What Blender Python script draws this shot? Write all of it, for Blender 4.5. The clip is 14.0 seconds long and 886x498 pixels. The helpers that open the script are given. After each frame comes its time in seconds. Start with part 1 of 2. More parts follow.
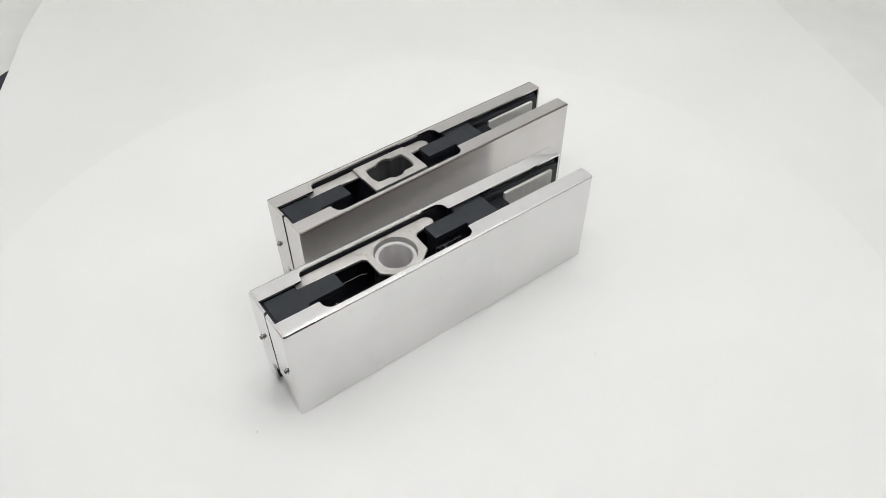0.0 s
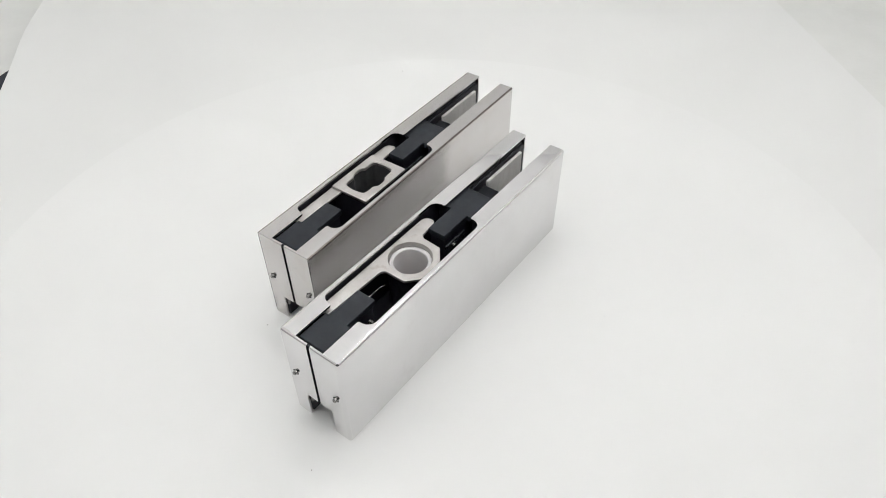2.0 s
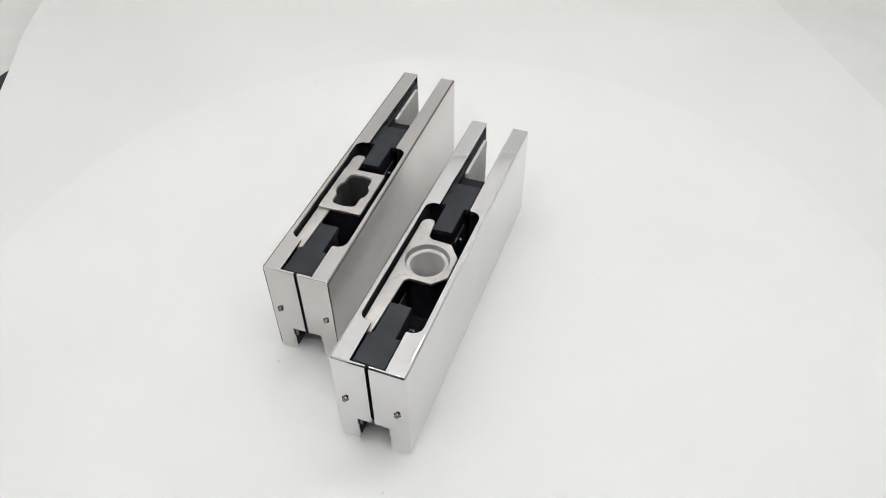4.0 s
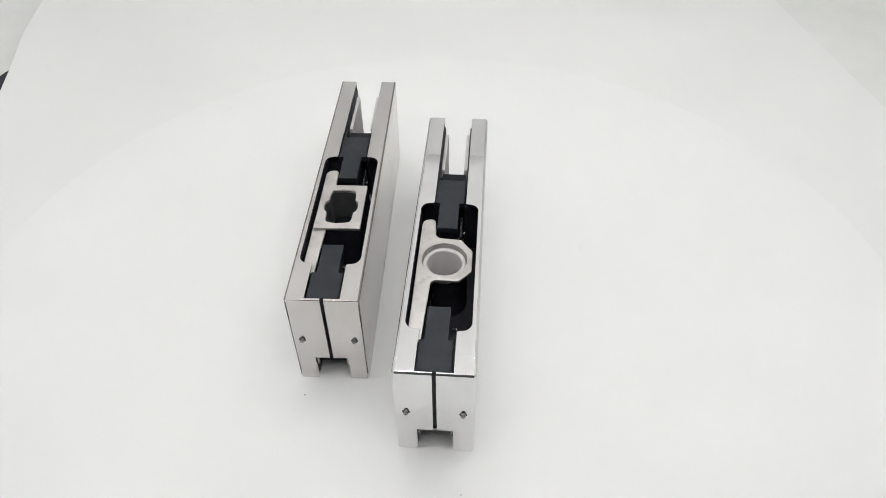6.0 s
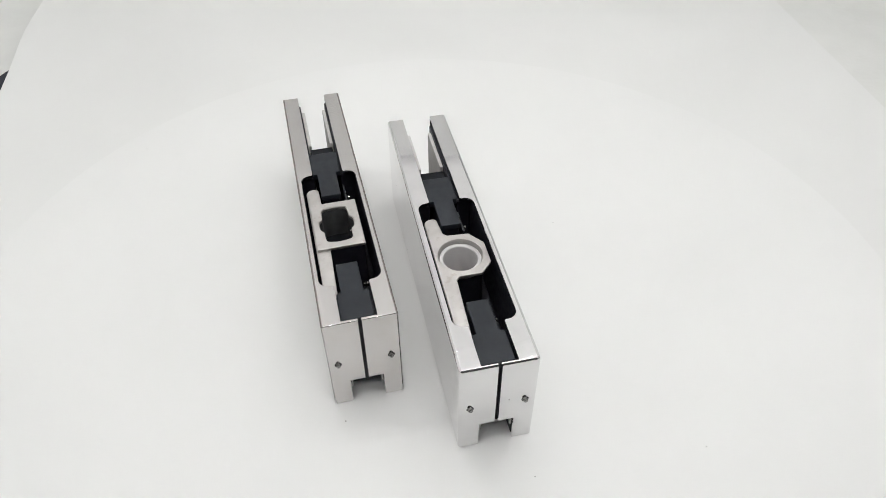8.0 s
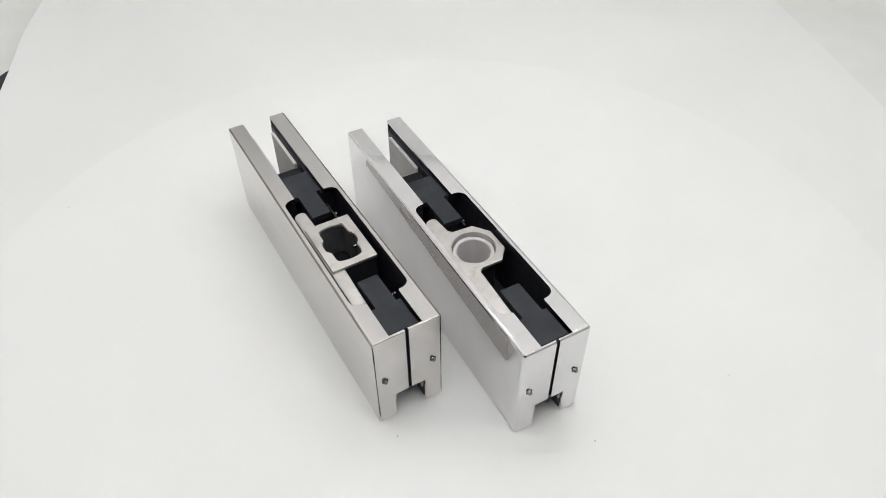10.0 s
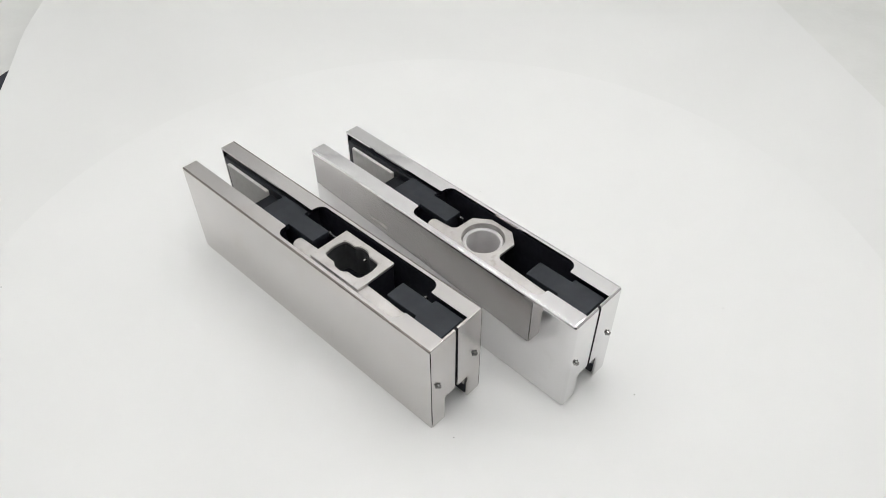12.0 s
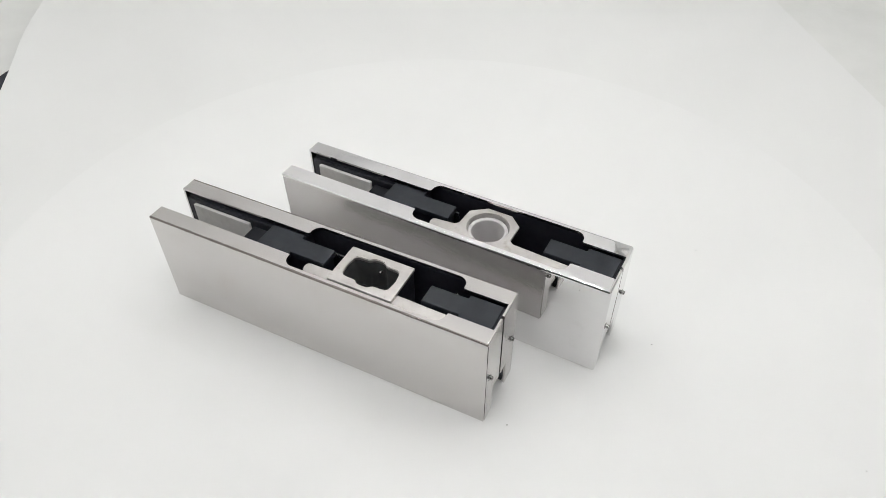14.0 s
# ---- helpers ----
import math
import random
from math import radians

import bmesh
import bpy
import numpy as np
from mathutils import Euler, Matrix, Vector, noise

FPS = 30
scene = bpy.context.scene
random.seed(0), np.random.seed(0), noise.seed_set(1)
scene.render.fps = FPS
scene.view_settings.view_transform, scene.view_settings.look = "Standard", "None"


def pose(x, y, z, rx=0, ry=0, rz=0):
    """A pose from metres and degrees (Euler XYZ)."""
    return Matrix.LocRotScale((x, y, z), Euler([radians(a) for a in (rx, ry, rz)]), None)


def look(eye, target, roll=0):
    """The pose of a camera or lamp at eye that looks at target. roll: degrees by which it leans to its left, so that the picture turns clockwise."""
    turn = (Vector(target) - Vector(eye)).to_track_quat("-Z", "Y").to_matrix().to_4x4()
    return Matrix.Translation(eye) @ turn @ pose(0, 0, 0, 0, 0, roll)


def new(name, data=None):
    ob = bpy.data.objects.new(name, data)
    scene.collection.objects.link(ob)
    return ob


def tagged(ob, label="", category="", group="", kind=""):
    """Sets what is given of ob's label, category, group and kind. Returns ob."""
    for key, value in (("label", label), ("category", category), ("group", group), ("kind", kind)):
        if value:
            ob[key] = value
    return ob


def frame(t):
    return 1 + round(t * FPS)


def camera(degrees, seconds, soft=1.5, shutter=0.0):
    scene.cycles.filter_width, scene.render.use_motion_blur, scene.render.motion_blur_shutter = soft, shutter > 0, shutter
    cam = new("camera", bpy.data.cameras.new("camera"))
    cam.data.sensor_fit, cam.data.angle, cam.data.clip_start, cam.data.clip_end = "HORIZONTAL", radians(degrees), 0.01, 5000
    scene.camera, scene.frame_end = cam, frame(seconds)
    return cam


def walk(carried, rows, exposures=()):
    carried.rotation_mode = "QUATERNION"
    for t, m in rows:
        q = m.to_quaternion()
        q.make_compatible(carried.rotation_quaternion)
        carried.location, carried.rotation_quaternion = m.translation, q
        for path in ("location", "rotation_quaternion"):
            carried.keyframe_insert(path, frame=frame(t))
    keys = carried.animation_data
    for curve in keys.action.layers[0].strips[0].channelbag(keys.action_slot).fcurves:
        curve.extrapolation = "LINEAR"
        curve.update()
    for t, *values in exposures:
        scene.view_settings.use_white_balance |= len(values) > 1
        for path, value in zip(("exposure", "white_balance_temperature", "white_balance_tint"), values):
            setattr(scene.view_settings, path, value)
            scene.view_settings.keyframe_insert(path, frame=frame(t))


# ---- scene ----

# ---- camera: it stands still; the turntable turns ----
cam = camera(64.70, 14.0, soft=0.7)
EYE = pose(0.0050, -0.2356, 0.2578, 90 - 43.947, 0, 0) @ pose(0, 0, 0, 0, 0, -0.455)
walk(cam, [(0.0, EYE), (14.0, EYE)])
RATE = 8.224  # degrees a second, counterclockwise from above

# ---- world and light: a photo box with three LED strips in its top, plus an added soft lamp ----
world = bpy.data.worlds.new("world")
world.use_nodes = True
world.node_tree.nodes["Background"].inputs[0].default_value = (0.8, 0.8, 0.8, 1)
world.node_tree.nodes["Background"].inputs[1].default_value = 0.25
scene.world = world
scene.view_settings.exposure = -0.02

TOP = 0.74  # height of the box's top
# soft area lamp added under the top for even overhead light
fill_lamp = bpy.data.lights.new("soft_fill", "AREA")
fill_lamp.shape, fill_lamp.size, fill_lamp.size_y, fill_lamp.energy = "RECTANGLE", 0.84, 1.42, 1.5
fill_lamp.color = (1.0, 0.992, 0.988)
fill_lamp_ob = new("soft_fill", fill_lamp)
fill_lamp_ob.matrix_world = look((-0.015, 0.275, TOP - 0.004), (-0.015, 0.2751, 0))


# ---- materials ----
def material(name):
    m = bpy.data.materials.new(name)
    m.use_nodes = True
    nt = m.node_tree
    return m, nt, nt.nodes["Principled BSDF"]


def coords(nt, scale=(1, 1, 1)):
    tc = nt.nodes.new("ShaderNodeTexCoord")
    mp = nt.nodes.new("ShaderNodeMapping")
    mp.inputs["Scale"].default_value = scale
    nt.links.new(tc.outputs["Object"], mp.inputs[0])
    return mp.outputs[0]


def noise_tex(nt, vec, scale, detail=3.0, rough=0.5):
    n = nt.nodes.new("ShaderNodeTexNoise")
    n.inputs["Scale"].default_value, n.inputs["Detail"].default_value, n.inputs["Roughness"].default_value = scale, detail, rough
    nt.links.new(vec, n.inputs["Vector"])
    return n.outputs["Fac"]


def ramp(nt, fac, a, b, lo=0.3, hi=0.7):
    r = nt.nodes.new("ShaderNodeValToRGB")
    r.color_ramp.elements[0].position, r.color_ramp.elements[1].position = lo, hi
    r.color_ramp.elements[0].color, r.color_ramp.elements[1].color = (*a, 1), (*b, 1)
    nt.links.new(fac, r.inputs[0])
    return r.outputs[0]


def remap(nt, fac, a, b):
    r = nt.nodes.new("ShaderNodeMapRange")
    r.inputs["To Min"].default_value, r.inputs["To Max"].default_value = a, b
    r.inputs["From Min"].default_value, r.inputs["From Max"].default_value = 0.3, 0.7
    nt.links.new(fac, r.inputs[0])
    return r.outputs[0]


def bump(nt, fac, strength, distance, normal=None):
    b = nt.nodes.new("ShaderNodeBump")
    b.inputs["Strength"].default_value, b.inputs["Distance"].default_value = strength, distance
    nt.links.new(fac, b.inputs["Height"])
    if normal:
        nt.links.new(normal, b.inputs["Normal"])
    return b.outputs[0]


def surface(name, a, b, rough=(0.4, 0.5), metal=0.0, scale=60, stretch=(1, 1, 1), bumps=((400, 0.2, 0.0002),), ior=1.5, lo=0.3, hi=0.7):
    m, nt, p = material(name)
    v = coords(nt, stretch)
    n = noise_tex(nt, v, scale, 4)
    nt.links.new(ramp(nt, n, a, b, lo, hi), p.inputs["Base Color"])
    n2 = noise_tex(nt, v, scale * 3.7, 3)
    nt.links.new(remap(nt, n2, *rough), p.inputs["Roughness"])
    p.inputs["Metallic"].default_value = metal
    p.inputs["IOR"].default_value = ior
    normal = None
    for s, k, d in bumps:
        normal = bump(nt, noise_tex(nt, v, s, 2), k, d, normal)
    if normal:
        nt.links.new(normal, p.inputs["Normal"])
    return m


POLISHED = surface("polished_steel", (0.715, 0.708, 0.712), (0.79, 0.783, 0.787), (0.022, 0.036), 1.0, 25, bumps=((16, 0.10, 0.0006), (55, 0.05, 0.0003)))


def end_dip(m):
    """The sheet rolls off where it is bent: over the last 16 mm at the screw end and the last 4 mm along its outer edge."""
    nt = m.node_tree
    p = nt.nodes["Principled BSDF"]
    old = p.inputs["Normal"].links[0].from_socket
    tc = nt.nodes.new("ShaderNodeTexCoord")
    sep = nt.nodes.new("ShaderNodeSeparateXYZ")
    nt.links.new(tc.outputs["Object"], sep.inputs[0])
    uneven = noise_tex(nt, tc.outputs["Object"], 70, 1)

    def roll(value, sway, lo, hi):
        wave = nt.nodes.new("ShaderNodeMath")
        wave.operation = "MULTIPLY_ADD"
        nt.links.new(uneven, wave.inputs[0])
        wave.inputs[1].default_value = sway
        nt.links.new(value, wave.inputs[2])
        fall = nt.nodes.new("ShaderNodeMapRange")
        fall.interpolation_type = "SMOOTHSTEP"
        for key, number in (("From Min", lo), ("From Max", hi), ("To Min", 0.0), ("To Max", 1.0)):
            fall.inputs[key].default_value = number
        nt.links.new(wave.outputs[0], fall.inputs[0])
        return fall.outputs[0]

    width = nt.nodes.new("ShaderNodeMath")
    width.operation = "ABSOLUTE"
    nt.links.new(sep.outputs["X"], width.inputs[0])
    inward = nt.nodes.new("ShaderNodeMath")
    inward.operation = "MULTIPLY"
    nt.links.new(width.outputs[0], inward.inputs[0])
    inward.inputs[1].default_value = -1.0
    normal = bump(nt, roll(sep.outputs["Y"], 0.007, -0.0838, -0.067), 1.0, 0.00075, old)
    normal = bump(nt, roll(inward.outputs[0], 0.0008, -0.0160, -0.0132), 1.0, 0.00005, normal)
    nt.links.new(normal, p.inputs["Normal"])


end_dip(POLISHED)
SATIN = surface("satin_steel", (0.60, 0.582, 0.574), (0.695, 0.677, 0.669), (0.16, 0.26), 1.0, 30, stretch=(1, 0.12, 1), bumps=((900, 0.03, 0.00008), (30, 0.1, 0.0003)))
CAST = surface("cast_steel", (0.51, 0.49, 0.475), (0.66, 0.64, 0.625), (0.36, 0.5), 0.85, 75, bumps=((700, 0.25, 0.0001), (120, 0.2, 0.0002)))
CHROME = surface("screw_steel", (0.17, 0.168, 0.165), (0.46, 0.452, 0.44), (0.18, 0.3), 1.0, 500, bumps=())
BLACK = surface("black_liner", (0.013, 0.013, 0.019), (0.021, 0.021, 0.030), (0.45, 0.6), 0.0, 120, bumps=((900, 0.15, 0.0001),))
SLATE = surface("slate_plastic", (0.012, 0.015, 0.021), (0.019, 0.023, 0.030), (0.46, 0.6), 0.0, 80, bumps=((1200, 0.2, 0.00006),), ior=1.42)
GLOSS = surface("black_gloss", (0.012, 0.014, 0.018), (0.02, 0.022, 0.027), (0.25, 0.35), 0.0, 120, bumps=())
PAD = surface("grey_fibre", (0.62, 0.612, 0.60), (0.68, 0.672, 0.66), (0.8, 0.95), 0.0, 160, bumps=((1500, 0.4, 0.0002),))
COPPER = surface("dull_copper", (0.24, 0.165, 0.16), (0.32, 0.235, 0.23), (0.45, 0.6), 0.5, 200, bumps=())
NYLON = surface("white_nylon", (0.57, 0.56, 0.562), (0.61, 0.60, 0.602), (0.3, 0.4), 0.0, 80, bumps=())
PVC = surface("white_sheet", (0.845, 0.848, 0.842), (0.865, 0.868, 0.862), (0.5, 0.6), 0.0, 9, bumps=((700, 0.05, 0.0001),))
DISC = surface("white_disc", (0.861, 0.864, 0.859), (0.878, 0.881, 0.876), (0.45, 0.55), 0.0, 14, bumps=((900, 0.04, 0.0001),))
SILVER = surface("silver_fabric", (0.80, 0.805, 0.79), (0.84, 0.845, 0.83), (0.45, 0.6), 0.1, 30, bumps=((260, 0.15, 0.0008),))
WHITE = surface("white_fabric", (0.78, 0.78, 0.77), (0.83, 0.83, 0.82), (0.7, 0.8), 0.0, 20, bumps=((600, 0.2, 0.0003),))
SHADE = surface("grey_fabric", (0.46, 0.46, 0.455), (0.52, 0.52, 0.515), (0.8, 0.9), 0.0, 20, bumps=((600, 0.2, 0.0003),))
DIM = surface("dim_room", (0.04, 0.04, 0.042), (0.065, 0.065, 0.067), (0.8, 0.9), 0.0, 20, bumps=((600, 0.2, 0.0003),))
SOCKET = surface("dark_cast", (0.075, 0.077, 0.080), (0.14, 0.142, 0.145), (0.45, 0.6), 0.4, 90, bumps=((500, 0.3, 0.0002),))
DARK = surface("charcoal_plastic", (0.007, 0.008, 0.011), (0.012, 0.013, 0.017), (0.6, 0.7), 0.0, 90, bumps=((1200, 0.2, 0.00006),), ior=1.3)
NAVY = surface("dark_webbing", (0.01, 0.011, 0.02), (0.02, 0.02, 0.035), (0.7, 0.85), 0.0, 300, bumps=((900, 0.3, 0.0003),))
SPECK = surface("dust", (0.42, 0.41, 0.40), (0.55, 0.54, 0.52), (0.8, 0.9), 0.0, 600, bumps=())

LED, _nt, _p = material("led_lens")
_p.inputs["Base Color"].default_value = (0.9, 0.88, 0.8, 1)
_p.inputs["Emission Color"].default_value = (1.0, 0.990, 0.980, 1)
_p.inputs["Emission Strength"].default_value = 116


def stained(m, scale, tint, lo, hi, rough=0.0):
    """Small stains and smudges with a shape of their own over the base colour."""
    nt = m.node_tree
    p = nt.nodes["Principled BSDF"]
    base = p.inputs["Base Color"].links[0].from_socket
    mix = nt.nodes.new("ShaderNodeMix")
    mix.data_type, mix.blend_type = "RGBA", "MULTIPLY"
    mask = remap(nt, noise_tex(nt, coords(nt), scale, 5, 0.6), 0.0, 1.0)
    mask.node.inputs["From Min"].default_value, mask.node.inputs["From Max"].default_value = lo, hi
    nt.links.new(mask, mix.inputs["Factor"])
    nt.links.new(base, mix.inputs["A"])
    mix.inputs["B"].default_value = (*tint, 1)
    nt.links.new(mix.outputs["Result"], p.inputs["Base Color"])
    if rough:
        old = p.inputs["Roughness"].links[0].from_socket
        add = nt.nodes.new("ShaderNodeMath")
        add.operation = "MULTIPLY_ADD"
        nt.links.new(mask, add.inputs[0])
        add.inputs[1].default_value = rough
        nt.links.new(old, add.inputs[2])
        nt.links.new(add.outputs[0], p.inputs["Roughness"])


def edge_line(m):
    """A thin dark brown line, broken here and there, on the fold between top flange and side."""
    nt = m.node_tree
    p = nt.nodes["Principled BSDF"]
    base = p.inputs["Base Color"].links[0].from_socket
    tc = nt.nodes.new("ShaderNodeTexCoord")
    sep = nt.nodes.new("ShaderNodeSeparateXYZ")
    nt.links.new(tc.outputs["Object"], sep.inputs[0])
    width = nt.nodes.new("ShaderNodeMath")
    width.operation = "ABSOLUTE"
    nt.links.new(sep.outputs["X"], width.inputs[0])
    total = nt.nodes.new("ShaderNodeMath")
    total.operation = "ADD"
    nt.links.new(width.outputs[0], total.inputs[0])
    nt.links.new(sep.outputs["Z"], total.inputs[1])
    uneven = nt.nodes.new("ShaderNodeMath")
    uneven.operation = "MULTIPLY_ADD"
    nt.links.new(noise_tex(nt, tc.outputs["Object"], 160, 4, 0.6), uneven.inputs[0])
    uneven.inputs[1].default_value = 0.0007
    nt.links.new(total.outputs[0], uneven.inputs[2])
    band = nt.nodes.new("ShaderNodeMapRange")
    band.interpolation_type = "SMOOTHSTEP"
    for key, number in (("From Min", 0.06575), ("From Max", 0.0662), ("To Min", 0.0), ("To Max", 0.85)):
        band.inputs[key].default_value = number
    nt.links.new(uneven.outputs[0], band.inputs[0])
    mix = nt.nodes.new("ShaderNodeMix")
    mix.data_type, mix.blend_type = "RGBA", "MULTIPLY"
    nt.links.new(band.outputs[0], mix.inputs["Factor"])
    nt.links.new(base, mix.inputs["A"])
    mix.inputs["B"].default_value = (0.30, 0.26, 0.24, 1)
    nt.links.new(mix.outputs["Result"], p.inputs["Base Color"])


edge_line(SATIN)
stained(SATIN, 38, (0.94, 0.92, 0.90), 0.52, 0.78, 0.05)
stained(POLISHED, 60, (0.93, 0.925, 0.92), 0.6, 0.75, 0.02)
stained(CAST, 260, (0.80, 0.765, 0.735), 0.58, 0.75, 0.1)
stained(CAST, 60, (0.92, 0.90, 0.88), 0.5, 0.7)
stained(SLATE, 180, (1.7, 1.6, 1.5), 0.62, 0.78, 0.1)
stained(PAD, 400, (0.92, 0.915, 0.905), 0.5, 0.7)


# ---- mesh helpers (fitting parts are in millimetres, turned into metres) ----
MM = 0.001


def finish(bm, smooth_area=None):
    """Sharp edges at steep angles and at faces wider than smooth_area, smooth on the narrow faces of a rounding."""
    bmesh.ops.recalc_face_normals(bm, faces=bm.faces)
    for f in bm.faces:
        f.smooth = True
    for e in bm.edges:
        if len(e.link_faces) != 2:
            e.smooth = False
            continue
        steep = e.calc_face_angle(0) > radians(32)
        wide = smooth_area and max(f.calc_area() / max(d.calc_length() for d in f.edges) for f in e.link_faces) > smooth_area
        e.smooth = not (steep or wide)
    return bm


def mesh_of(name, bm, mat):
    me = bpy.data.meshes.new(name)
    bm.to_mesh(me)
    bm.free()
    me.materials.append(mat)
    return me


def part(name, bm, mat, parent, label="", area=None):
    finish(bm, area)
    ob = new(name, mesh_of(name, bm, mat))
    ob.parent = parent
    return tagged(ob, label) if label else ob


def prism(outline, lo, hi, axis="z", edge=0.0, seg=2):
    """An outline drawn in two axes and drawn out along the third; edge: rounding of all its edges."""
    bm = bmesh.new()
    put = {"z": lambda a, b, c: (a, b, c), "x": lambda a, b, c: (c, a, b), "y": lambda a, b, c: (a, c, b)}[axis]
    low = [bm.verts.new(put(a, b, lo)) for a, b in outline]
    high = [bm.verts.new(put(a, b, hi)) for a, b in outline]
    bm.faces.new(low), bm.faces.new(high)
    n = len(outline)
    for i in range(n):
        bm.faces.new((low[i], low[(i + 1) % n], high[(i + 1) % n], high[i]))
    bmesh.ops.recalc_face_normals(bm, faces=bm.faces)
    if edge:
        sharp = [e for e in bm.edges if e.calc_face_angle(0) > radians(40)]
        bmesh.ops.bevel(bm, geom=sharp, offset=edge, segments=seg, profile=0.5, affect="EDGES", clamp_overlap=True)
    return bm


def block(x0, x1, y0, y1, z0, z1, edge=0.0, seg=2):
    return prism([(x0, y0), (x1, y0), (x1, y1), (x0, y1)], z0, z1, "z", edge, seg)


def merge(*bms):
    out = bms[0]
    for b in bms[1:]:
        me = bpy.data.meshes.new("tmp")
        b.to_mesh(me)
        b.free()
        out.from_mesh(me)
        bpy.data.meshes.remove(me)
    return out


def rounded(points, radii, n=6):
    """A closed outline with its corners rounded by the radii given."""
    out = []
    count = len(points)
    for i, (p, r) in enumerate(zip(points, radii)):
        p = Vector(p)
        if r <= 0:
            out.append(tuple(p))
            continue
        a = (Vector(points[i - 1]) - p).normalized()
        b = (Vector(points[(i + 1) % count]) - p).normalized()
        half = math.acos(max(-1, min(1, a.dot(b)))) / 2
        d = r / math.tan(half)
        c = p + (a + b).normalized() * (r / math.sin(half))
        s, e = p + a * d - c, p + b * d - c
        turn = math.atan2(s.x * e.y - s.y * e.x, s.dot(e))
        for k in range(n + 1):
            w = turn * k / n
            out.append((c.x + s.x * math.cos(w) - s.y * math.sin(w), c.y + s.x * math.sin(w) + s.y * math.cos(w)))
    return out


def lathe(profile, n=48, centre=(0, 0), closed=True):
    """A ring: (radius, height) points turned round the upright line through centre."""
    bm = bmesh.new()
    rings = [[bm.verts.new((centre[0] + r * math.cos(2 * math.pi * k / n), centre[1] + r * math.sin(2 * math.pi * k / n), z)) for k in range(n)] for r, z in profile]
    pairs = list(zip(rings, rings[1:] + rings[:1])) if closed else list(zip(rings, rings[1:]))
    for a, b in pairs:
        for k in range(n):
            bm.faces.new((a[k], a[(k + 1) % n], b[(k + 1) % n], b[k]))
    if not closed:
        bm.faces.new(rings[0]), bm.faces.new(rings[-1])
    return bm


def scaled(bm, k=MM):
    bmesh.ops.scale(bm, vec=(k, k, k), verts=bm.verts)
    return bm


def cut(bm, cutters):
    """bm less the cutters, in order."""
    base = new("base", mesh_of("base", bm, BLACK))
    tools = []
    for c in cutters:
        bmesh.ops.recalc_face_normals(c, faces=c.faces)
        tool = new("tool", mesh_of("tool", c, BLACK))
        mod = base.modifiers.new("cut", "BOOLEAN")
        mod.operation, mod.solver, mod.object = "DIFFERENCE", "EXACT", tool
        tools.append(tool)
    dg = bpy.context.evaluated_depsgraph_get()
    me = bpy.data.meshes.new_from_object(base.evaluated_get(dg))
    out = bmesh.new()
    out.from_mesh(me)
    for ob in (base, *tools):
        data = ob.data
        bpy.data.objects.remove(ob)
        bpy.data.meshes.remove(data)
    bpy.data.meshes.remove(me)
    bmesh.ops.remove_doubles(out, verts=out.verts, dist=1e-4)
    return out


# ---- setting: light box, white sheet ----
def wall(name, x0, x1, y0, y1, z0, z1, mat, label):
    return tagged(part(name, block(x0, x1, y0, y1, z0, z1), mat, None), label, "wall", kind="structure")


FLOOR = -0.024
wall("floor", -0.55, 0.55, -0.55, 1.06, FLOOR - 0.03, FLOOR - 0.004, SILVER, "silver-grey embossed fabric floor of the box")
wall("wall_left", -0.47, -0.45, -0.06, 1.04, FLOOR - 0.004, TOP, SILVER, "silver-grey embossed fabric side wall of the box")
# the two front flaps are unseen, added to shape edge reflections and fill
wall("wall_left_front", -0.47, -0.45, -0.53, -0.06, FLOOR - 0.004, 0.26, SHADE, "unseen light grey fabric flap, added to tune reflections and front fill")
wall("wall_left_upper", -0.47, -0.45, -0.53, -0.06, 0.26, TOP, SILVER, "silver-grey embossed fabric side wall of the box")
wall("wall_right", 0.42, 0.44, 0.06, 1.04, FLOOR - 0.004, TOP, SILVER, "silver-grey embossed fabric side wall of the box")
wall("wall_right_front", 0.42, 0.44, -0.53, 0.06, FLOOR - 0.004, 0.40, SHADE, "unseen light grey fabric flap, added to tune reflections and front fill")
wall("wall_right_upper", 0.42, 0.44, -0.53, 0.06, 0.40, TOP, SILVER, "silver-grey embossed fabric side wall of the box")
wall("wall_back", -0.45, 0.42, 1.02, 1.04, FLOOR - 0.004, TOP, WHITE, "white fabric back wall of the box")
# unseen dark front stands in for the dim room, so rounded edges reflect dark
wall("wall_front", -0.45, 0.42, -0.53, -0.51, FLOOR - 0.004, 0.30, DIM, "unseen dark front standing in for the dim room outside")
wall("wall_front_upper", -0.45, 0.42, -0.53, -0.51, 0.30, TOP, DIM, "unseen dark upper front standing in for the dim room outside")
wall("ceiling", -0.47, 0.44, -0.53, 1.04, TOP, TOP + 0.02, WHITE, "white fabric top of the photo box")


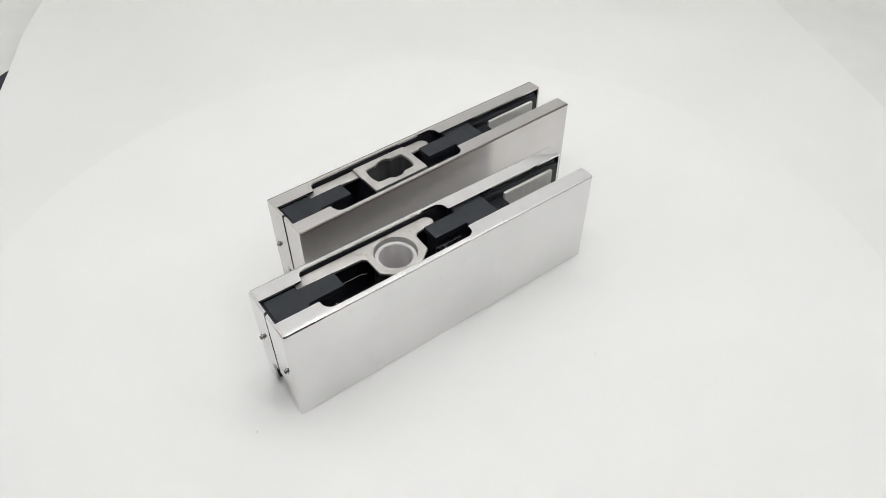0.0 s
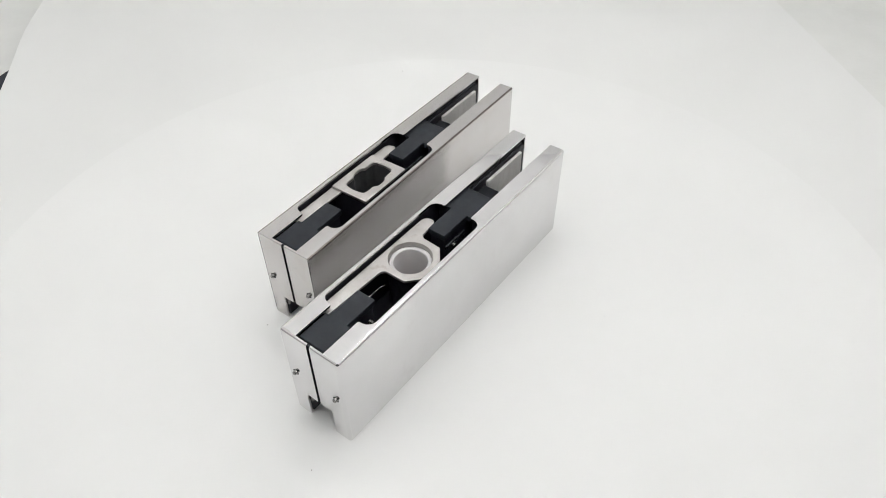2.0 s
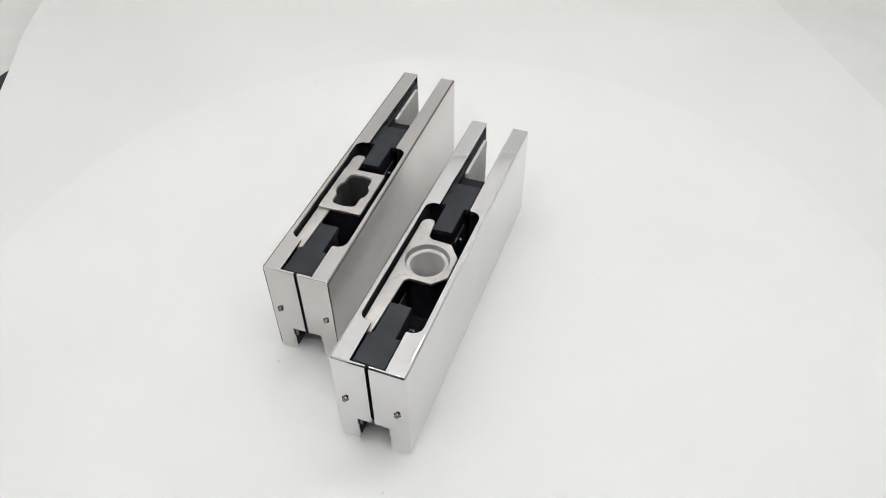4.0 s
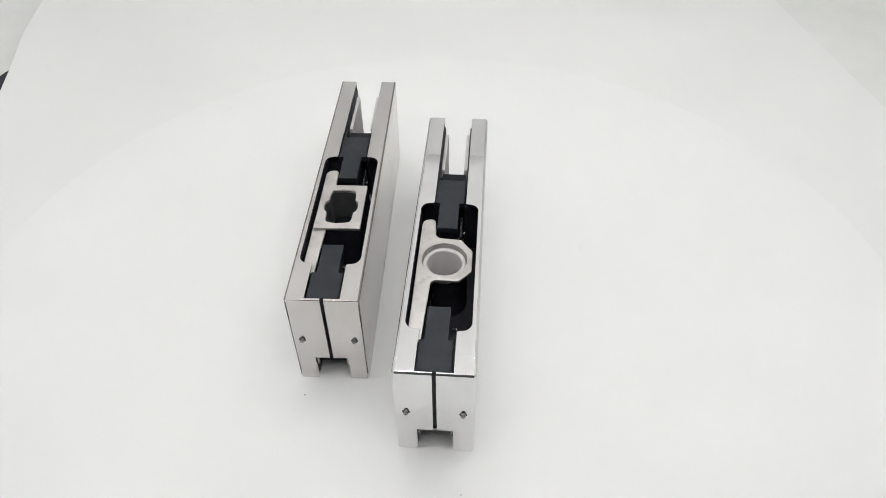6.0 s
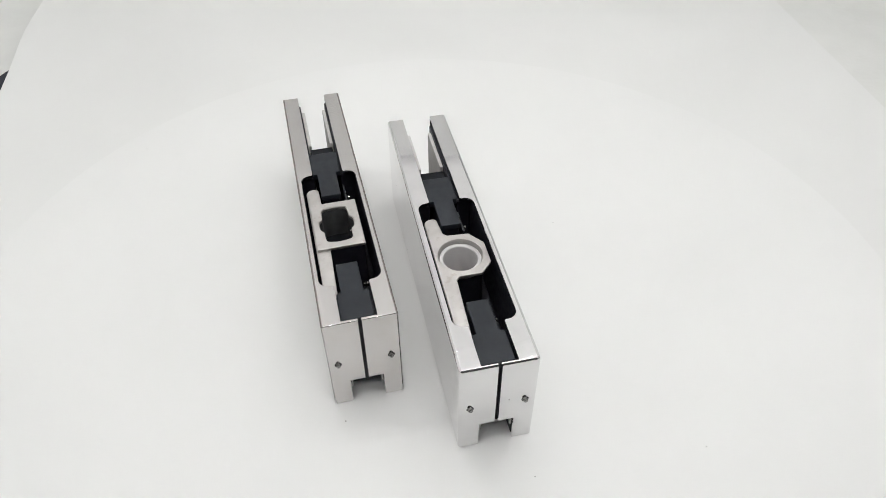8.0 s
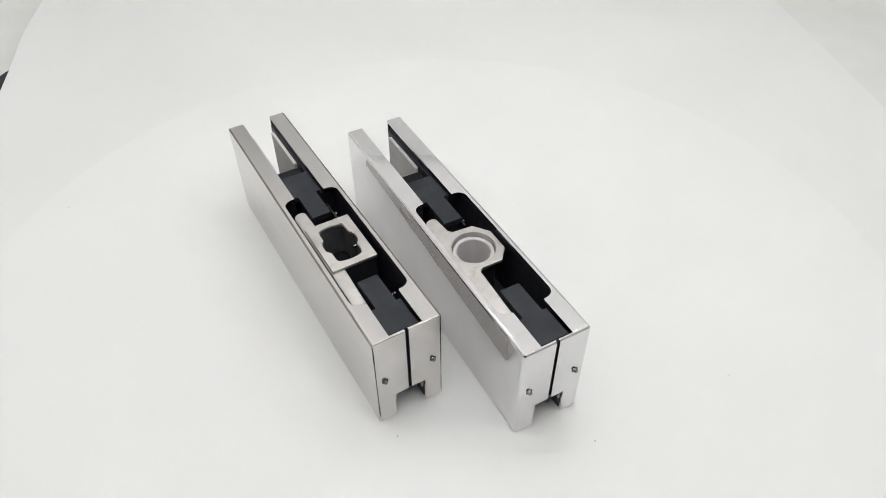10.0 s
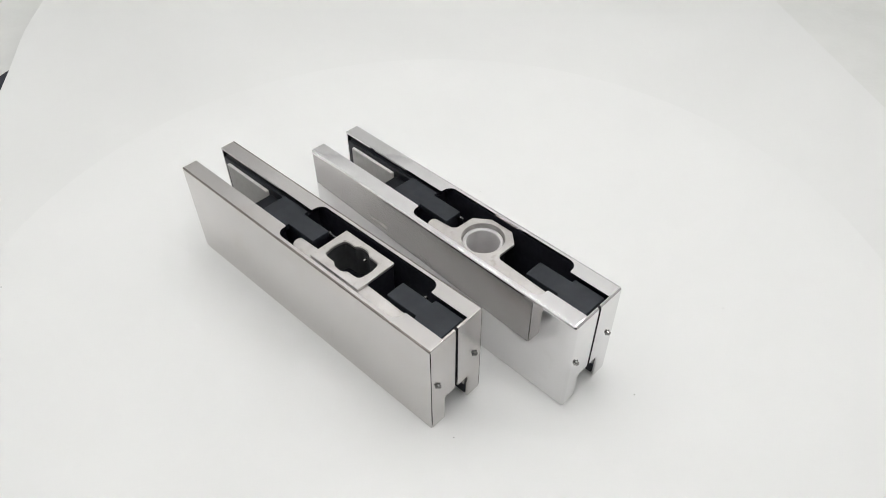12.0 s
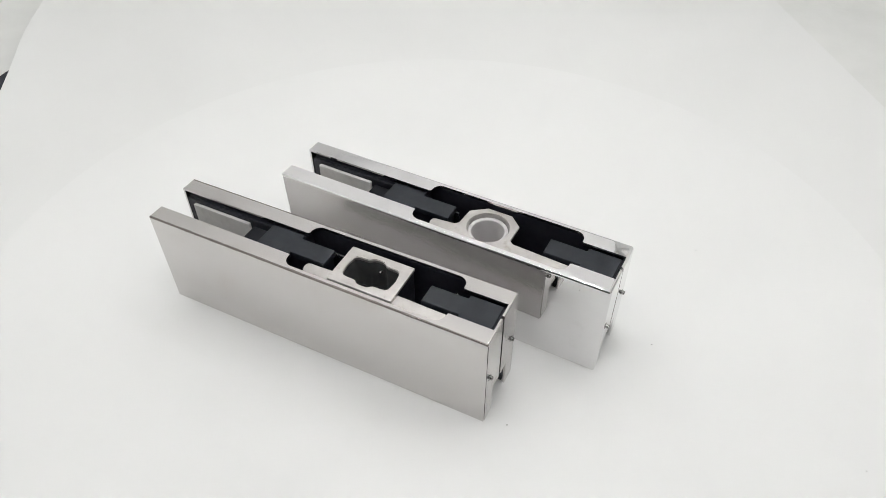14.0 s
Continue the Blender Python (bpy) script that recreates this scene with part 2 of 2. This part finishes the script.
def backdrop_sheet():
    """White sheet: flat under the turntable, rising in a sweep at the back; its edges run a little askew."""
    bm = bmesh.new()
    rows, cols = 90, 60
    grid = []
    for j in range(rows + 1):
        s = j / rows * 1.955
        y0 = -0.48
        bend, r = 0.90, 0.54  # length of the flat part, radius of the sweep
        if s <= bend:
            y, z = y0 + s, 0.0
        else:
            a = min((s - bend) / r, math.pi / 2)
            y, z = y0 + bend + r * math.sin(a), r * (1 - math.cos(a))
            z += max(0.0, s - bend - r * math.pi / 2)
        along = y
        left = -0.3305 - 0.19 * (min(along, 0.42) - 0.25) - 0.004 * math.exp(-(((along - 0.32) / 0.05) ** 2)) + (0.55 * (0.25 - along) ** 2 if along < 0.25 else 0)
        left = max(left, -0.43)
        right = 0.326 - 0.10 * (min(along, 0.42) - 0.2)
        row = []
        for i in range(cols + 1):
            f = i / cols
            x = left + (right - left) * f
            lift = 0.004 * max(0, (0.06 - f) / 0.06) ** 2
            row.append(bm.verts.new((x, y, FLOOR + 0.001 + z + lift)))
        grid.append(row)
    for a, b in zip(grid, grid[1:]):
        for i in range(cols):
            bm.faces.new((a[i], a[i + 1], b[i + 1], b[i]))
    ob = part("backdrop", bm, PVC, None)
    thick = ob.modifiers.new("thickness", "SOLIDIFY")
    thick.thickness, thick.offset = 0.0008, -1
    return tagged(ob, "smooth white sheet curving up behind the turntable", "backdrop", kind="structure")


backdrop_sheet()

strap = part("strap", prism(rounded([(-0.326, 0.20), (-0.328, 0.264), (-0.3395, 0.269), (-0.3465, 0.246), (-0.345, 0.20)], [0.003] * 5, 3), FLOOR - 0.003, FLOOR - 0.0005, "z"), NAVY, None)
tagged(strap, "dark navy webbing strap lying under the white sheet", "strap")


def led_strip(y):
    strip = new("led_strip")
    strip.location = (0.04, y, TOP - 0.02)
    part("housing", block(-0.33, 0.33, -0.008, 0.008, 0.004, 0.012, 0.001), WHITE, strip, "white aluminium channel")
    lens = None
    for k in range(61):
        x = -0.315 + 0.63 * k / 60
        if lens is None:
            lens = part("led", scaled(block(-2.8, 2.8, -2.8, 2.8, 1.4, 3.9, 0.3)), LED, strip, "small glowing white LED")
            ob = lens
        else:
            ob = new("led", lens.data)
            ob.parent = strip
            tagged(ob, "small glowing white LED")
        ob.location = (x, 0, 0)
    return tagged(strip, "white strip of glowing LEDs under the box top", "light", "LED strips")


# the front strip is added as fill for the near side of the fittings
led_strip(-0.42)
led_strip(-0.15)
led_strip(0.20)

# ---- turntable ----
turntable = new("turntable")
part("disc", lathe([(0.002, -0.005), (0.2342, -0.005), (0.235, -0.0042), (0.235, -0.0008), (0.2342, 0.0), (0.002, 0.0)], 128), DISC, turntable, "white round plate")
part("base", lathe([(0.13, FLOOR + 0.0018), (0.13, -0.0052), (0.02, -0.0052), (0.02, FLOOR + 0.0018)], 64), WHITE, turntable, "white drum base")
part("hub", lathe([(0.0021, -0.004), (0.0021, 0.0)], 12, closed=False), DISC, turntable)
SPECKS = [(-0.0815, 0.0036, 0.42), (-0.0733, -0.0777, 0.34), (0.0394, 0.2147, 0.4), (0.0746, -0.0385, 0.3), (-0.0326, -0.1376, 0.32), (-0.1618, -0.1149, 0.34)]
for sx, sy, sr in SPECKS:
    grain = bmesh.new()
    bmesh.ops.create_icosphere(grain, subdivisions=1, radius=sr * MM)
    for v in grain.verts:
        v.co *= random.uniform(0.6, 1.2)
        v.co.z *= 0.5
    bmesh.ops.translate(grain, verts=grain.verts, vec=(sx, sy, 0.0002))
    part("dust_speck", grain, SPECK, turntable, "tiny grey dust speck")
tagged(turntable, "round white turntable plate with a few dust specks", "turntable")


# ---- the two patch fittings; x across, y from the screw end, z up, in millimetres ----
HT = 51.3            # height
STEP = 7.2           # half of the slot between the top flanges


def cover(side, length, HW, radius, seam, thick=0.95):
    """One bent cover: side wall, top flange with its cut-out, slit end flange with notch, short back flange."""
    bm = block(0.75, HW, 0, length, 0, HT)
    outer = []
    for e in bm.edges:
        a, b = e.verts[0].co, e.verts[1].co
        def both(i, v):
            return abs(a[i] - v) < 1e-6 and abs(b[i] - v) < 1e-6
        if (both(0, HW) and not both(2, 0)) or (both(2, HT) and (both(1, 0) or both(1, length))):
            outer.append(e)
    bmesh.ops.bevel(bm, geom=outer, offset=radius, segments=6, profile=0.5, affect="EDGES", clamp_overlap=True)
    foot = [e for e in bm.edges if all(abs(v.co.z) < 1e-6 and v.co.x > HW - radius - 1e-3 for v in e.verts) and any(abs(v.co.x - HW) < 1e-3 for v in e.verts)]
    bmesh.ops.bevel(bm, geom=foot, offset=0.35, segments=2, profile=0.5, affect="EDGES", clamp_overlap=True)
    inner = block(-2, HW - thick, thick, length - thick, -2, HT - thick)
    gap = prism(rounded([(-2, 1.1), (STEP, 1.1), (STEP, 20.6), (12.9, 20.6), (12.9, 94.8), (STEP, 94.8), (STEP, length + 3), (-2, length + 3)],
                        [0, 0, 0.8, 4.2, 4.2, 0.8, 0, 0]), HT - 4, HT + 3)
    notch = block(-2, 7.1, -3, 4, -3, 14.4)
    back = block(-2, STEP, length - 5, length + 3, -3, HT + 2)
    hole = prism([(11.0 + 1.5 * math.cos(k * math.pi / 8), 26.5 + 1.5 * math.sin(k * math.pi / 8)) for k in range(16)], -2, 3, "y")
    cuts = [inner, gap, notch, back, hole]
    if seam:
        cuts.append(block(HW - 0.55, HW - 0.2, -2, 3, -2, HT - 1.2))
        cuts.append(prism([(HW - 0.62, HT - 0.9), (HW - 0.12, HT - 0.9), (HW - 0.14, 40), (HW - 0.2, 37.5), (HW - 0.5, 37.0), (HW - 0.68, 42)], -2, 3, "y"))
        cuts.append(prism([(HW - 0.74, -2), (HW - 0.12, -2), (HW - 0.14, 12), (HW - 0.22, 16.5), (HW - 0.5, 17.0), (HW - 0.62, 9)], -2, 3, "y"))
    bm = cut(bm, cuts)
    bmesh.ops.scale(bm, vec=(side, 1, 1), verts=bm.verts)
    return bm


def set_screw():
    """A dog-point set screw, its axis along y, tip at -1.5."""
    rings = [(0.12, -1.1), (0.4, -1.3), (0.75, -1.3), (0.9, -1.1), (0.95, -0.3), (1.05, -0.1), (1.05, 3.0), (0.2, 3.0)]
    bm = lathe(rings, 16, closed=False)
    bmesh.ops.rotate(bm, verts=bm.verts, matrix=Matrix.Rotation(radians(-90), 3, "X"))
    return bm


def tee_block(front, back, wide_first):
    """The T-shaped slate block, seen from above."""
    if wide_first:
        pts = [(-6.9, front), (6.3, front), (6.3, front + 14.6), (4.3, front + 14.6), (4.3, back), (-4.9, back), (-4.9, front + 14.6), (-6.9, front + 14.6)]
    else:
        pts = [(-4.9, front), (4.1, front), (4.1, front + 17), (6.3, front + 17), (6.3, back), (-7.0, back), (-7.0, front + 17), (-4.9, front + 17)]
    return pts


def fitting(name, length, half, steel, radius, pivot, studs):
    thing = new(name)
    off = -length / 2

    def add(pname, bm, mat, label="", area=0.0006, parent=thing):
        bmesh.ops.translate(bm, verts=bm.verts, vec=(0, off, 0))
        return part(pname, scaled(bm), mat, parent, label, area)

    for side in (-1, 1):
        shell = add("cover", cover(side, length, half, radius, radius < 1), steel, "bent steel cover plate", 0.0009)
        # dark clamp half inside the cover
        x0, x1 = sorted((side * 12.95, side * 13.95))
        liner = block(x0, x1, 2.0, length - 2.0, 0.6, HT - 1.6, 0.2)
        x0, x1 = sorted((side * 6.4, side * 12.7))
        body = block(x0, x1, 97.2, length - 2.4, 1.0, 47.4, 0.5)
        x0, x1 = sorted((side * 7.5, side * 12.6))
        rim = block(x0, x1, 97.4, length - 3.0, 47.2, 48.6, 0.3)
        add("liner", liner, BLACK, "black inner lining", 0.0006, shell)
        add("clamp_half", merge(body, rim), BLACK, "black clamp half", 0.0006, shell)
        x0, x1 = sorted((side * 4.7, side * 6.35))
        padm = block(x0, x1, 127.2, length - 6.8, 3.0, 45.7, 0.25)
        for v in padm.verts:
            v.co.z += 0.18 * noise.noise(v.co * 0.21)
        add("pad", padm, PAD, "rough grey fibre gasket pad", 0.0006, shell)
        x0, x1 = sorted((side * 0.9, side * 12.9))
        add("end_liner", block(x0, x1, 1.4, 2.3, 14.6, 49.0), BLACK, "black plate behind the end", 0.0006, shell)
        screw = set_screw()
        bmesh.ops.translate(screw, verts=screw.verts, vec=(side * 11.0, 0, 26.5))
        add("set_screw", screw, CHROME, "small steel set screw", None, shell)
        x0, x1 = sorted((side * 5.9, side * 6.9))
        add("tab", block(x0, x1, 1.1, 2.4, 8.5, 14.3, 0.2), CHROME, "small steel tab in the notch", 0.0006, shell)

    # black core, cavities above; the block from 9 mm is added to darken the notch channel below
    core = merge(block(-12.8, 12.8, 2.6, 96.8, 14.6, 22.0, 0.4), block(-12.8, -7.2, 1.6, 96.8, 0.5, 14.5, 0.3), block(7.2, 12.8, 1.6, 96.8, 0.5, 14.5, 0.3), block(-7.1, 7.1, 9.0, 96.5, 0.8, 14.5, 0.3))
    add("core", core, BLACK, "black inner body")
    add("block", prism(rounded(tee_block(2.4, 33.6, True), [0.4] * 8, 3), 47.0, 50.0, "z", 0.35), SLATE, "dark slate plastic T-shaped block")
    add("block_foot", merge(block(-4.2, 3.5, 3.0, 32.6, 22.2, 46.8, 0.3)), BLACK, "black foot under the block")
    add("block_foot", merge(block(-4.2, 3.4, 80.6, 112.6, 22.2, 46.8, 0.3)), BLACK, "black foot under the block")
    add("block", prism(rounded(tee_block(79.6, 113.4, False), [0.4] * 8, 3), 47.0, 50.0, "z", 0.35), SLATE, "dark slate plastic T-shaped block")
    add("step_block", block(-5.7, 5.7, 113.6, 125.0, 12, 44.8, 0.4), DARK, "lower dark plastic step")
    for sx, y, sz in studs:
        stud = lathe([(0.2, -0.8), (0.8, -0.8), (1.0, -0.55), (0.8, -0.2), (1.0, 0.1), (0.8, 0.45), (1.0, 0.8), (0.95, 1.3), (0.2, 1.3)], 12, closed=False)
        bmesh.ops.rotate(stud, verts=stud.verts, matrix=Matrix.Rotation(radians(90), 3, "Y"))
        bmesh.ops.translate(stud, verts=stud.verts, vec=(sx, y, sz))
        add("stud", stud, CHROME, "tip of a steel screw", None)
    pivot(add)
    return thing


def round_pivot(add):
    """Steel arm with an eight-sided eye and a white bush in it."""
    pts = [(-11.8, 17.5), (-6.4, 17.5), (-5.2, 47.6), (-3.6, 49.2), (6.2, 49.2), (11.4, 55.0), (11.4, 67.0), (6.0, 74.0), (-3.4, 74.6), (-5.0, 76.2), (-6.0, 86.6), (-11.8, 86.6)]
    arm = prism(rounded(pts, [1, 0, 1.5, 1.5, 0.6, 0.6, 0.6, 0.6, 1.5, 1.2, 2.0, 3.5]), 47.2, 48.6, "z", 0.3)
    centre = (-0.4, 61.6)
    hole = lathe([(9.2, 36), (9.2, 47.6), (9.75, 48.7), (9.75, 60)], 64, centre, closed=False)
    eye = lathe([(9.2, 44.5), (9.2, 47.3), (10.6, 47.3), (10.6, 44.5)], 64, centre)
    arm = merge(cut(arm, [hole]), eye)
    add("pivot_arm", arm, CAST, "satin cast steel arm with an octagonal eye", 0.0016)
    # thin bright rod put in for the highlight along an inner plate's edge
    wire = prism([(-5.0 + 0.22 * math.cos(k * math.pi / 4), 40.3 + 0.22 * math.sin(k * math.pi / 4)) for k in range(8)], 36.5, 46.2, "y")
    hook = prism([(-5.0 + 0.22 * math.cos(k * math.pi / 4), 40.3 + 0.22 * math.sin(k * math.pi / 4)) for k in range(8)], 46.1, 48.4, "y")
    for v in hook.verts:
        if v.co.y > 47:
            v.co.x += 1.0
    add("wire", merge(wire, hook), CHROME, "thin steel spring wire", None)
    add("tongue", block(4.9, 6.0, 79.0, 92.5, 24, 45.4, 0.3), GLOSS, "glossy dark tongue beside the block")
    add("bush", lathe([(9.1, 24), (9.1, 46.0), (9.0, 46.4), (8.8, 46.5), (7.7, 46.3), (7.4, 46.0), (7.25, 45.2), (7.15, 24)], 64, centre), NYLON, "white nylon bush", None)
    add("spindle_end", lathe([(0.3, 22.2), (6.7, 22.2), (6.7, 29.0), (6.2, 30.0), (4.5, 30.8), (2.0, 31.2), (0.3, 31.3)], 40, centre, closed=False), COPPER, "dull reddish spindle end deep in the bush", None)
    add("sleeve", lathe([(9.15, 22.2), (9.9, 22.2), (9.9, 44.4), (9.15, 44.4)], 48, centre), BLACK, "black sleeve round the bush", None)


def square_pivot(add):
    """Steel arm that carries a proud square insert with a peanut-shaped hole."""
    pts = [(-11.6, 17.5), (-6.2, 17.5), (-5.6, 42.0), (-5.4, 74.0), (-5.8, 87.4), (-11.6, 87.4)]
    arm = cut(prism(rounded(pts, [1, 0.4, 0, 0, 2, 3.5]), 47.2, 48.6, "z", 0.35), [block(-10.6, 10, 44.6, 73.7, 40, 60)])
    add("pivot_arm", arm, CAST, "satin cast steel arm", 0.0016)
    x0, x1, y0, y1 = -11.0, 9.8, 44.0, 74.3
    cx, cy = -0.7, 59.2
    frame_bm = prism(rounded([(x0, y0), (x1, y0), (x1, y1), (x0, y1)], [0.5, 0.5, 0.5, 0.5], 3), 48.5, 50.0, "z", 0.25)
    hole = []
    for k in range(96):
        a = 2 * math.pi * k / 96
        c, s = math.cos(a), math.sin(a)
        rx, ry = 5.9, 10.7
        d = 1 / (abs(c / rx) ** 9 + abs(s / ry) ** 9) ** (1 / 9)
        bulge = 1.7 * math.exp(-((d * s) / 3.3) ** 4) + 1.3 * math.exp(-((d * c) / 4.0) ** 2) * 0.6
        d += bulge
        hole.append((cx + d * c, cy + d * s))
    wider = [(cx + (a - cx) * 1.05, cy + (b - cy) * 1.035) for a, b in hole]
    frame_bm = cut(frame_bm, [prism(hole, 20, 60), prism(wider, 49.7, 60)])
    add("insert", frame_bm, CAST, "square steel insert with a lobed spindle hole", 0.0016)
    socket = prism(rounded([(x0 + 0.8, y0 + 0.8), (x1 - 0.8, y0 + 0.8), (x1 - 0.8, y1 - 0.8), (x0 + 0.8, y1 - 0.8)], [0.5] * 4, 3), 33.2, 48.4)
    add("socket", cut(socket, [prism(hole, 20, 60)]), SOCKET, "dark spindle socket below the insert", 0.0016)
    around = rounded([(x0 + 0.4, y0 + 0.4), (x1 - 0.4, y0 + 0.4), (x1 - 0.4, y1 - 0.4), (x0 + 0.4, y1 - 0.4)], [0.5] * 4, 3)
    add("socket_sleeve", cut(prism(around, 22.2, 48.3), [block(x0 + 0.8, x1 - 0.8, y0 + 0.8, y1 - 0.8, 20, 60)]), BLACK, "black sleeve round the socket", 0.0016)
    glint = lathe([(0.1, -0.5), (0.5, -0.5), (0.65, -0.2), (0.65, 1.2), (0.2, 1.2)], 12, closed=False)
    bmesh.ops.rotate(glint, verts=glint.verts, matrix=Matrix.Rotation(radians(90), 3, "Y"))
    bmesh.ops.translate(glint, verts=glint.verts, vec=(5.3, 58.5, 45.0))
    add("grub_screw", glint, CHROME, "tiny bright screw tip in the hole", None)
    add("tongue", block(6.0, 6.9, 74.5, 92.0, 24, 45.6, 0.3), GLOSS, "glossy dark tongue beside the block")
    add("insert_floor", block(x0 + 1.5, x1 - 1.5, y0 + 1.5, y1 - 1.5, 26, 33, 0.3), DARK, "dark bottom of the hole")


polished = fitting("patch_fitting", 164.2, 15.5, POLISHED, 1.4, round_pivot, ((6.0, 83.4, 43.5), (5.6, 28.5, 42.0)))
tagged(polished, "mirror-polished steel glass-door patch fitting with round white bush", "door fitting", "patch fittings")
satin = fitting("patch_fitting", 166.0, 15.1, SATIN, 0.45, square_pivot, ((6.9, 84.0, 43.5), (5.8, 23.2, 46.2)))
tagged(satin, "satin steel glass-door patch fitting with square pivot insert", "door fitting", "patch fittings")


# ---- the turn of the table and of what stands on it ----
def motions():
    times = [0.5 * k for k in range(29)]
    walk(turntable, [(t, pose(0, 0, 0, 0, 0, RATE * t)) for t in times])
    for thing, x, y, turn in ((polished, 0.00144, -0.00872, -53.73), (satin, -0.00131, 0.05123, -51.86)):
        walk(thing, [(t, pose(0, 0, 0, 0, 0, RATE * t) @ pose(x, y, 0.0003, 0, 0, turn)) for t in times])


motions()
